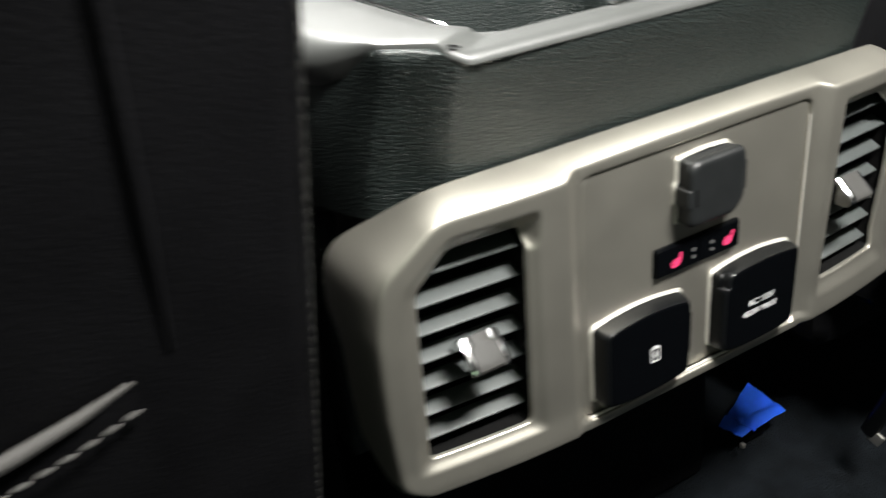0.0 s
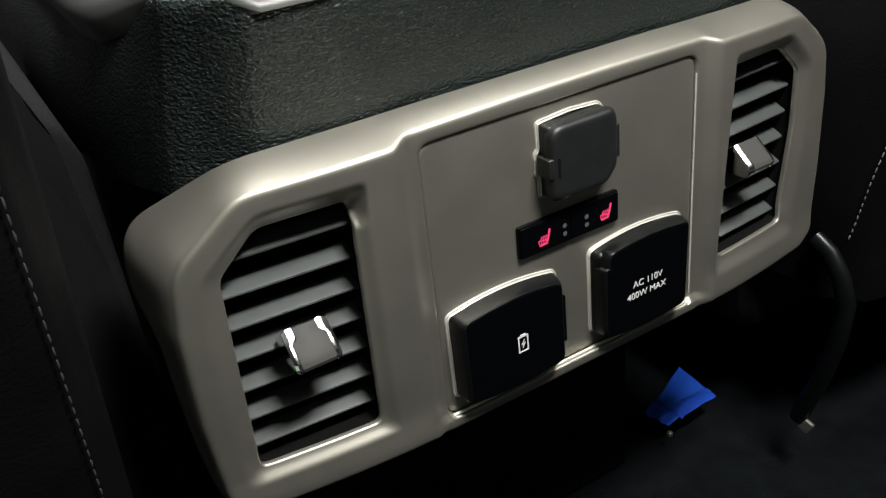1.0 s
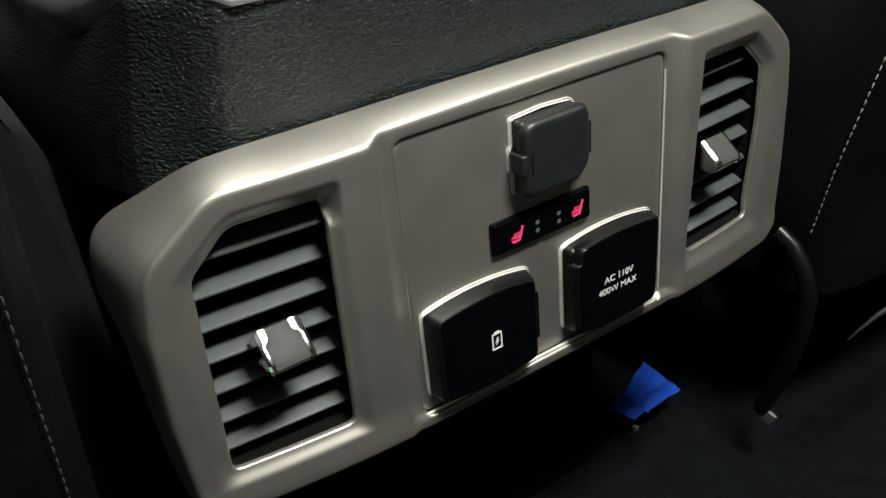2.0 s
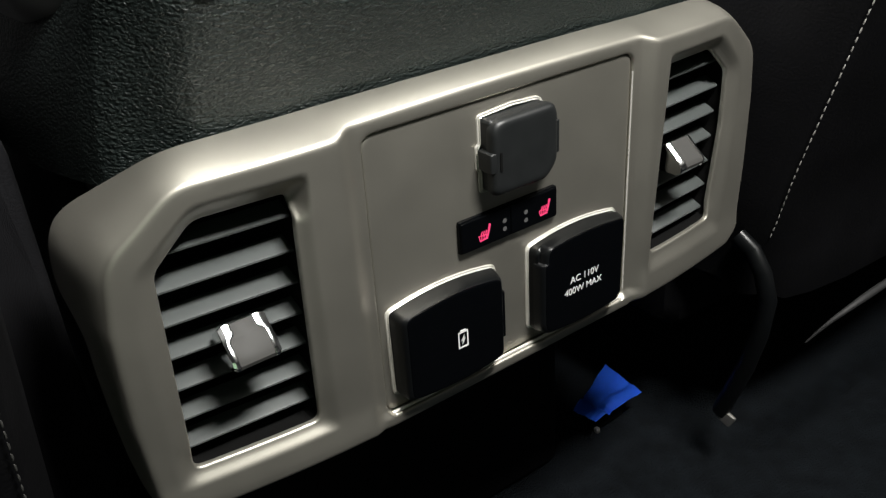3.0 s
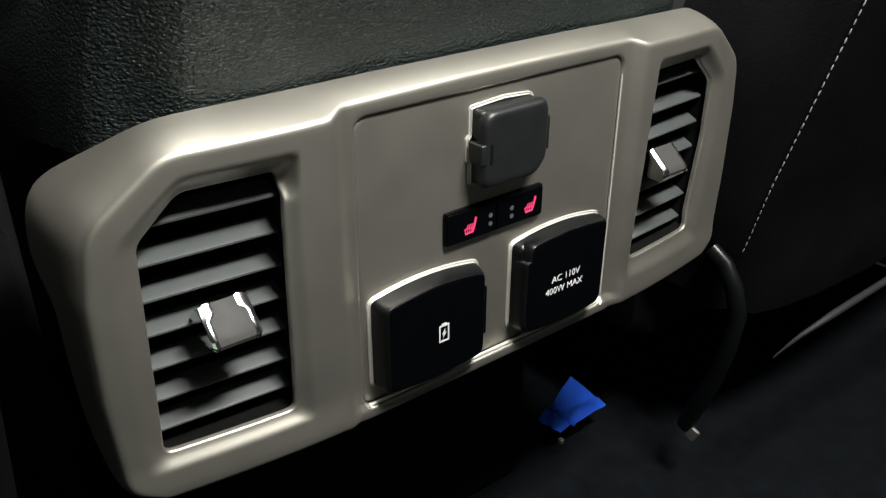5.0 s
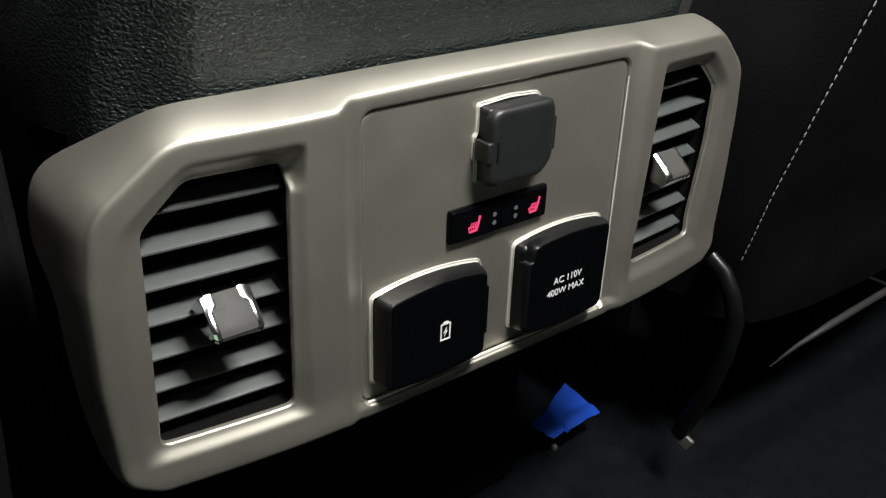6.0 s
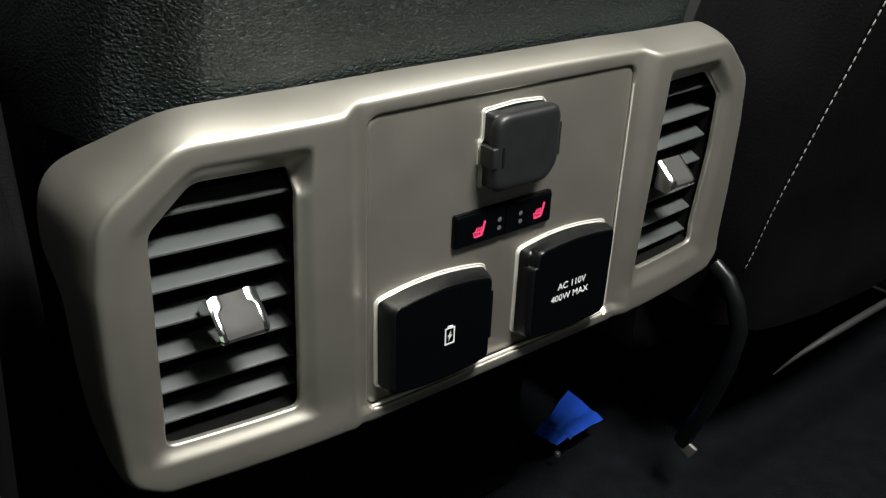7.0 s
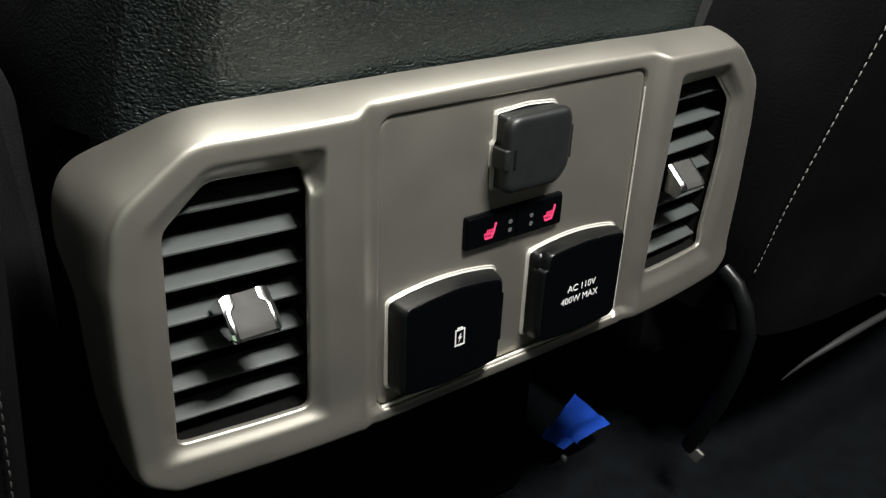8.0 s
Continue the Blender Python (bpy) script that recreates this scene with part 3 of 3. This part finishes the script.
def seat_heat_switch():
    root = thing("seat_heater_switch", (-0.003, 0, 0.281), "black twin seat-heater switch with lit red symbols", "switch")
    loop = resample(rounded([(-0.0375, 0.2995), (0.0305, 0.2995), (0.0305, 0.2805), (-0.0375, 0.2805)], 0.0012, 4), 120)
    part("surround", moulded(loop, [(0, 0.003), (0, 0.0002), (0.0004, -0.0004), (0.0009, -0.0005)]), GLOSS, root)
    for s, x0, x1 in ((-1, -0.0368, -0.0040), (1, -0.0032, 0.0298)):
        key = resample(rounded([(x0, 0.2988), (x1, 0.2988), (x1, 0.2812), (x0, 0.2812)], 0.0012, 4), 80)
        button = part("button", moulded(key, [(0, 0.0005), (0, -0.0010), (0.0003, -0.0014), (0.0008, -0.0015)]), GLOSS, root)
        y = -0.0016
        cx, cz = (-0.0222, 0.2888) if s < 0 else (0.0200, 0.2892)
        bm = bmesh.new()
        # a seat seen from the side, with three rising waves
        stroke(bm, [(cx + 0.0040, cz + 0.0046), (cx + 0.0031, cz + 0.0008), (cx + 0.0021, cz - 0.0024)], 0.0011, y)
        stroke(bm, [(cx + 0.0024, cz - 0.0032), (cx - 0.0026, cz - 0.0036)], 0.0007, y)
        stroke(bm, [(cx - 0.0027, cz - 0.0038), (cx - 0.0035, cz - 0.0006)], 0.0005, y)
        stroke(bm, [(cx - 0.0032, cz - 0.0006), (cx + 0.0018, cz - 0.0011)], 0.0004, y)
        for k in range(3):
            x = cx - 0.0020 + 0.0015 * k
            stroke(bm, [(x + 0.0003 * math.sin(u * 1.6) + 0.0001 * u, cz - 0.0033 + 0.0010 * u) for u in range(6)], 0.00042, y)
        part("symbol", bm, RED, button, "glowing red heated-seat symbol")
        for dz in (0.0024, -0.0024):
            bm = bmesh.new()
            bmesh.ops.create_circle(bm, cap_ends=True, segments=16, radius=0.0014, matrix=pose(-0.0080 if s < 0 else 0.0070, y, 0.2890 + dz, 90, 0, 0))
            part("indicator", bm, DOT, button, "small unlit round indicator")
    return root


power_socket()
usb_socket()
ac_socket()
seat_heat_switch()

# ---- the console body ----
console = thing("center_console", (0, 0.3, FLOOR), "black grained console between the front seats", "center console")


def console_plan():
    half = [(0.0, 0.010), (0.06, 0.0105), (0.12, 0.0120), (0.148, 0.0135), (0.154, 0.0145), (0.159, 0.0170), (0.184, 0.0330), (0.189, 0.0380), (0.193, 0.0460), (0.201, 0.070), (0.208, 0.10), (0.214, 0.16), (0.216, 0.30), (0.216, 0.62)]
    half = [(x, y + 0.005 * smooth(0.1, 0.05, y)) for x, y in half]
    return [(-x, y) for x, y in reversed(half[1:])] + half


COVER = ((0.352, 0.008, 0.0), (0.37, 0.007, 0.0), (0.385, 0.003, 0.0), (0.405, -0.003, 0.0), (0.42, -0.008, 0.0), (0.430, -0.0118, 0.0), (0.4340, -0.0128, 0.0004), (0.4360, -0.012, 0.004), (0.4366, -0.010, 0.009))


def console_back():
    """The upholstered back and sides, rolled over at the top."""
    bm = bmesh.new()
    plan = console_plan()
    fine = []
    for a, b in zip(plan, plan[1:]):
        n = 6 if abs(b[1] - a[1]) < 0.1 else 3
        fine += [(a[0] + (b[0] - a[0]) * k / n, a[1] + (b[1] - a[1]) * k / n) for k in range(n)]
    fine.append(plan[-1])
    rings = []
    for z, lean, roll in COVER:
        row = []
        for x, y in fine:
            a = abs(x)
            side = smooth(0.17, 0.216, a)
            sx = -1 if x < 0 else 1
            t = min(1.0, max(0.0, (z - 0.365) / 0.080))
            flank = smooth(0.186, 0.205, a)
            lift = 0.0074 * smooth(0.150, 0.160, a) * (1 - flank)
            row.append((x - sx * (0.009 * smooth(0.36, 0.44, z) * smooth(0.157, 0.19, a) * (1 - flank) + (0.032 * (1 - math.sqrt(1 - t * t)) + 0.9 * max(0, roll - 0.006)) * flank), y + lean + roll * (1 - side), z + lift * smooth(0.40, 0.44, z)))
        rings.append(row)
    loft(bm, rings, closed=False)
    return bm


for s in (-1, 1):
    bm = box(bmesh.new(), (min(s * 0.184, s * 0.2000), 0.115, 0.15), (max(s * 0.184, s * 0.2000), 0.62, 0.360), bevel=0.003)
    part("side_panel", bm, LEATHER, console, "black grained side of the console")
part("back_cover", console_back(), LEATHER, console, "black grained soft cover over the console's back", sharp=60)


def console_top():
    """Rolled edge, shoulders and rail round the open tray."""
    bm = bmesh.new()
    n = 20
    path_out = [(-0.187, 0.62), (-0.187, 0.10), (-0.1785, 0.036), (-0.155, 0.0115), (0, 0.0095), (0.155, 0.0115), (0.1785, 0.036), (0.187, 0.10), (0.187, 0.62)]
    path_in = [(-0.139, 0.62), (-0.139, 0.10), (-0.139, 0.048), (-0.131, 0.0245), (0, 0.0225), (0.131, 0.0245), (0.139, 0.048), (0.139, 0.10), (0.139, 0.62)]

    def fine(path):
        out = []
        for a, b in zip(path, path[1:]):
            out += [(a[0] + (b[0] - a[0]) * k / n, a[1] + (b[1] - a[1]) * k / n) for k in range(n)]
        return out + [path[-1]]

    pairs = list(zip(fine(path_out), fine(path_in)))
    def shoulder(x):
        """The corners and flanks stand a little higher than the rail along the back."""
        return smooth(0.149, 0.159, abs(x))

    rings = []
    # the roll over the back edge, the sharp corner and the soft flanks, tucked into the leather
    # on the flanks this trim, paler than leather, stands in for light falling there
    rings.append([(ax + math.copysign(0.0135 * smooth(0.034, 0.080, ay), ax), ay - 0.0040 * (1 - shoulder(ax)), 0.4332 - 0.0120 * smooth(0.034, 0.080, ay)) for (ax, ay), _ in pairs])
    for k in range(7):
        turn = math.radians(88 * (1 - k / 7))
        row = []
        for (ax, ay), _ in pairs:
            up = shoulder(ax)
            flank = smooth(0.034, 0.080, ay)
            out = 0.0078 * (1 - up) + 0.0014 * up * (1 - flank)
            drop = 0.0060 - 0.0015 * up * (1 - flank) + 0.0095 * flank
            row.append((ax + math.copysign(0.0170 * math.sin(turn) * flank + out * math.sin(turn) * up * 0.7, ax), ay - out * math.sin(turn), 0.4402 + 0.0052 * up - drop * (1 - math.cos(turn))))
        rings.append(row)
    for u, dz in ((0.0, 0.0), (0.3, 0.0006), (0.7, 0.0006), (0.94, 0.0002), (1.0, -0.0012)):
        rings.append([(ax + (bx - ax) * u, ay + (by - ay) * u, 0.4402 + 0.0052 * shoulder(ax) + dz) for (ax, ay), (bx, by) in pairs])
    for drop, step in ((0.004, 0.001), (0.02, 0.002), (0.075, 0.006)):
        rings.append([(bx * (1 - step / 0.15), by + step, 0.4390 + 0.0052 * shoulder(ax) - drop) for (ax, ay), (bx, by) in pairs])
    loft(bm, rings, closed=False)
    return bm


part("top_frame", console_top(), SOFT, console, "smooth dark top edge round the tray", sharp=50)
lip = [(-0.050, 0.0215, 0.4410), (-0.049, 0.0215, 0.4430), (-0.046, 0.0215, 0.4434), (0.0, 0.0215, 0.4434), (0.06, 0.0220, 0.4434), (0.125, 0.0232, 0.4434)]
part("trim_clip", tube(bmesh.new(), [(-0.1555, 0.0086, 0.4438), (-0.1525, 0.0094, 0.4430), (-0.1495, 0.0100, 0.4418)], 0.0011, 8), CHROME, console, "small bright clip at the corner of the rail")
part("tray_lip", tube(bmesh.new(), lip, 0.0024, 10), SOFT, console, "raised lip along the tray's edge")
seam = [(-0.1395, 0.16, 0.4462), (-0.1395, 0.10, 0.4462), (-0.1395, 0.055, 0.4462), (-0.1385, 0.044, 0.4455), (-0.1360, 0.034, 0.4430), (-0.1330, 0.0265, 0.4410)]
part("trim_strip", tube(bmesh.new(), seam, 0.0008, 8), CHROME, console, "thin bright strip along the tray's inner edge")
part("tray_floor", box(bmesh.new(), (-0.150, 0.270, 0.350), (0.150, 0.62, 0.366)), SEAT, console)


def tray_loop():
    return resample(rounded([(-0.112, 0.056), (0.112, 0.056), (0.112, 0.26), (-0.112, 0.26)], 0.045, 8), 120)


def tray(steps, cap):
    bm = bmesh.new()
    loft(bm, [[(p.x, p.y, z) for p in inset(tray_loop(), d)] for d, z in steps], False, cap)
    return bm


part("cup_tray", tray([(0.0, 0.4255), (0.002, 0.39), (0.006, 0.300)], True), LEATHER, console, "black moulded tray")
part("tray_rim", tray([(-0.028, 0.418), (-0.014, 0.4235), (-0.008, 0.4300), (-0.003, 0.4305), (0.0, 0.4255)], False), SOFT, console, "smooth raised rim round the tray")
bm = box(bmesh.new(), (-0.172, 0.145, FLOOR), (0.172, 0.60, 0.215), bevel=0.012)
part("lower_body", bm, SEAT, console, "plain black lower body of the console")


# ---- front seats ----


def seam_y(z):
    """The seat backs lean; depth of their rear seam at a height."""
    return -0.0470 - 0.270 * (z - 0.39)


def seam_x(z):
    """How far from the middle the passenger seat's seam runs at a height."""
    return 0.2665 + 0.006 * smooth(0.24, 0.17, z)


def driver_lean(z):
    """The driver seat's inner edge leans towards the middle as it rises."""
    return -0.0009 - 0.0383 * (z - 0.35)


def seat_back(side, root):
    """The padded back: rear face, rounded edge and side bolster in one skin."""
    bm = bmesh.new()
    rings = []
    for z in [0.105 + 0.02 * k for k in range(38)]:
        y = seam_y(z) + (0.0065 if side > 0 else 0)
        low = smooth(0.20, 0.105, z)
        row = []
        for x, dy in ((0.80, 0.010), (0.72, -0.004), (0.60, -0.016), (0.45, -0.022), (0.36, -0.018), (0.315, -0.012), (0.290, -0.007), (0.272, -0.0035), (0.262, -0.0008), (0.258, 0.0022), (0.2555, 0.008), (0.250, 0.022), (0.2465, 0.045), (0.2470, 0.075), (0.2520, 0.105), (0.262, 0.13), (0.29, 0.15), (0.5, 0.15), (0.80, 0.15)):
            yy = y + dy
            if dy < 0.01:
                yy -= 0.020 * low * smooth(0.255, 0.30, x)
            row.append((side * (x + (0.009 if side > 0 else driver_lean(z)) * smooth(0.5, 0.3, x) + 0.012 * low * (x < 0.28)), yy, z + (0.012 * low if dy > 0.01 else 0)))
        rings.append(row)
    loft(bm, rings, True, True)
    return part("backrest", bm, SEAT, root, "black padded seat back", sharp=70)


def stitches(name, pts, length, gap, radius, mat, root, label):
    """A row of single thread stitches along points."""
    bm = bmesh.new()
    pts = [Vector(p) for p in pts]
    runs = [0.0]
    for a, b in zip(pts, pts[1:]):
        runs.append(runs[-1] + (b - a).length)

    def at(s):
        for k in range(len(pts) - 1):
            if s <= runs[k + 1]:
                return pts[k].lerp(pts[k + 1], (s - runs[k]) / (runs[k + 1] - runs[k]))
        return pts[-1]

    s = 0.0
    while s + length < runs[-1]:
        a, m, b = at(s), at(s + length / 2), at(s + length)
        tube(bm, [a, a.lerp(m, 0.4), m, m.lerp(b, 0.6), b], radius, 6, taper=[0.4, 0.9, 1.0, 0.9, 0.4])
        s += length + gap
    return part(name, bm, mat, root, label)


def front_seat(side, name, label):
    root = thing(name, (side * 0.52, 0.05, FLOOR), label, "car seat", "front seats")
    back = seat_back(side, root)
    zs = [0.170 + 0.01 * k for k in range(60)]
    pts = [(seam_x(z), seam_y(z) + 0.0043, z) for z in zs] if side > 0 else [(-0.2605 - driver_lean(z), seam_y(z) - 0.0022, z) for z in zs]
    stitches("stitching", pts, 0.0044, 0.0021, 0.00052, THREAD if side > 0 else DARKTHREAD, root, "row of pale thread stitches along the edge seam")
    bm = bmesh.new()
    box(bm, (side * 0.27 if side > 0 else -0.80, 0.10, 0.03), (0.80 if side > 0 else -0.27, 0.62, 0.17), bevel=0.03)
    part("cushion", bm, SEAT, root, "black padded seat cushion")
    return root


driver = front_seat(-1, "driver_seat", "black front seat with stitched edges and a rear pocket")
passenger = front_seat(1, "passenger_seat", "black front seat with a pale stitched edge seam")

# pocket on the driver's seat back
pocket = [(-0.331 - 0.02 * k, seam_y(0.378 - 0.004 * k) - 0.0215 - 0.0012 * min(k, 6), 0.3785 - 0.0045 * k + 0.00022 * k * k + 0.0030 * math.exp(-k)) for k in range(20)]
part("pocket_piping", tube(bmesh.new(), pocket, 0.0032, 10, taper=[0.25, 0.7, 0.9] + [1.0] * 17), PIPING, driver, "grey piping along the pocket's edge")
stitches("pocket_stitching", [(x, y - 0.003, z - 0.0095) for x, y, z in pocket], 0.0064, 0.0016, 0.0009, PIPING, driver, "pale stitches under the pocket piping")
bm = bmesh.new()
loft(bm, [[(x, y + 0.001 - 0.004 * u * (1 - u) * 4, z - 0.003 - 0.19 * u) for x, y, z in [(p[0], seam_y(p[2] - 0.19 * u) - 0.0225 - 0.004 * u * (1 - u) * 4, p[2]) for p in pocket]] for u in (0, 0.06, 0.2, 0.5, 0.8, 1.0)], closed=False)
part("pocket", bm, SEAT, driver, "flat black map pocket")

welt = [(-0.3120 - 0.0002 * k, seam_y(0.52 - 0.008 * k) - 0.0125, 0.52 - 0.008 * k) for k in range(18)]
part("welt", tube(bmesh.new(), welt, 0.0028, 12, taper=[min(1.0, 0.3 + 0.1 * (17 - k)) for k in range(18)]), SEAT, driver, "soft raised welt in the seat back")

# hem and hinge cover of the passenger seat
hem = [(0.268, -0.029, 0.097), (0.273, -0.034, 0.107), (0.281, -0.040, 0.118), (0.292, -0.045, 0.126), (0.310, -0.0475, 0.1305), (0.34, -0.049, 0.1335), (0.40, -0.050, 0.136), (0.55, -0.052, 0.138), (0.70, -0.050, 0.138)]
part("hem", tube(bmesh.new(), hem, 0.0030, 12, taper=[0.2, 0.4, 0.6, 0.8, 1, 1, 1, 1, 1]), HEM, passenger, "grey hem under the seat back")
arm = [(0.262, 0.038, 0.167), (0.263, 0.0245, 0.159), (0.264, 0.0135, 0.143), (0.266, 0.007, 0.120), (0.268, 0.011, 0.085), (0.271, 0.021, 0.045), (0.275, 0.034, 0.008), (0.279, 0.046, -0.026)]
rings = []
for i, p in enumerate(arm):
    t = (Vector(arm[min(i + 1, 7)]) - Vector(arm[max(i - 1, 0)])).normalized()
    across = Vector((1, 0, 0)).cross(t).normalized()
    rings.append([Vector(p) + Vector((1, 0, 0)) * 0.006 * math.cos(math.tau * k / 14) + across * 0.008 * math.sin(math.tau * k / 14) for k in range(14)])
bm = bmesh.new()
loft(bm, rings, True, True)
part("hinge_cover", bm, DARKLID, passenger, "curved black cover over the seat hinge")
bm = box(bmesh.new(), (-0.0018, -0.007, -0.008), (0.0018, 0.007, 0.006), m=pose(0.2775, 0.037, -0.026, 25, 0, 10), bevel=0.002)
part("hinge_tip", bm, METAL, passenger, "bare metal end of the hinge")
# side bolster of the driver's seat, in the gap beside the console
outline = [(-0.2632, 0.4600), (-0.2416, 0.4330), (-0.2316, 0.4104), (-0.2247, 0.3921), (-0.2172, 0.3660), (-0.2170, 0.20), (-0.2170, -0.085), (-0.262, -0.085)]
edge = resample(rounded(outline, 0.006, 4), 160)
bm = bmesh.new()
rings = []
for d, y in ((0.006, 0.0880), (0.003, 0.0890), (0.001, 0.0915), (0.0, 0.096), (0.0, 0.30)):
    rings.append([(p.x, max(y, y + 1.5 * (p.y - 0.385)) if y < 0.2 else y, p.y) for p in inset(edge, d)])
loft(bm, rings, True, True)
part("side_bolster", bm, CLOTH, driver, "dark cloth side of the seat")

# ---- blue tag on the carpet ----
tag = thing("blue_tag", (0.245, 0.155, FLOOR), "folded bright blue fabric tag on the carpet", "fabric tag")
bm = bmesh.new()
corners = [(0.205, 0.161), (0.2100, 0.1345), (0.2786, 0.138), (0.286, 0.1955)]
rings = []
for i in range(25):
    u = i / 24
    row = []
    for k in range(25):
        v = k / 24
        a = Vector(corners[0]).lerp(Vector(corners[3]), u)
        b = Vector(corners[1]).lerp(Vector(corners[2]), u)
        p = a.lerp(b, v)
        z = -0.060 + 0.004 * math.sin(u * 3.0) * math.sin(v * 2.4) + 0.006 * smooth(0.30, 0.22, u) - 0.004 * smooth(0.34, 0.30, u) + 0.0035 * noise.noise(Vector((u * 3, v * 3, 0))) + 0.0012 * abs(noise.noise(Vector((u * 6 + 3, v * 9, 1.5)))) - 0.0016 * math.exp(-((v - 0.45 - 0.25 * u) / 0.07) ** 2)
        row.append((p.x, p.y, z))
    rings.append(row)
top = loft(bm, rings, closed=False)
bmesh.ops.solidify(bm, geom=bm.faces, thickness=0.0014)
part("fabric", bm, BLUE, tag, "bright blue folded fabric")
bm = box(bmesh.new(), (0.2115, 0.1335, -0.074), (0.2165, 0.139, -0.068), bevel=0.002)
part("clip", bm, METAL, tag, "small grey metal clip")
bm = box(bmesh.new(), (0.228, 0.150, FLOOR), (0.268, 0.172, -0.068), bevel=0.006)
part("strap", bm, SEAT, tag, "black strap under the tag")

# ---- lamp on the ceiling ----
def ceiling_lamp(name, label, cx, cy, w, d):
    fixture = thing(name, (cx, cy, 1.155), label, "lamp")
    part("housing", box(bmesh.new(), (cx - w / 2 - 0.04, cy - d / 2 - 0.02, 1.145), (cx + w / 2 + 0.04, cy + d / 2 + 0.02, 1.1605), bevel=0.004), LINING, fixture)
    part("lens", box(bmesh.new(), (cx - w / 2, cy - d / 2, 1.1435), (cx + w / 2, cy + d / 2, 1.1455)), LAMP, fixture, "glowing lamp lens")


ceiling_lamp("dome_lamp", "lit dome lamp on the headliner", 0.03, -0.44, 0.26, 0.14)
ceiling_lamp("map_lamp", "lit map lamp on the headliner over the front seats", -0.05, 0.62, 0.24, 0.10)
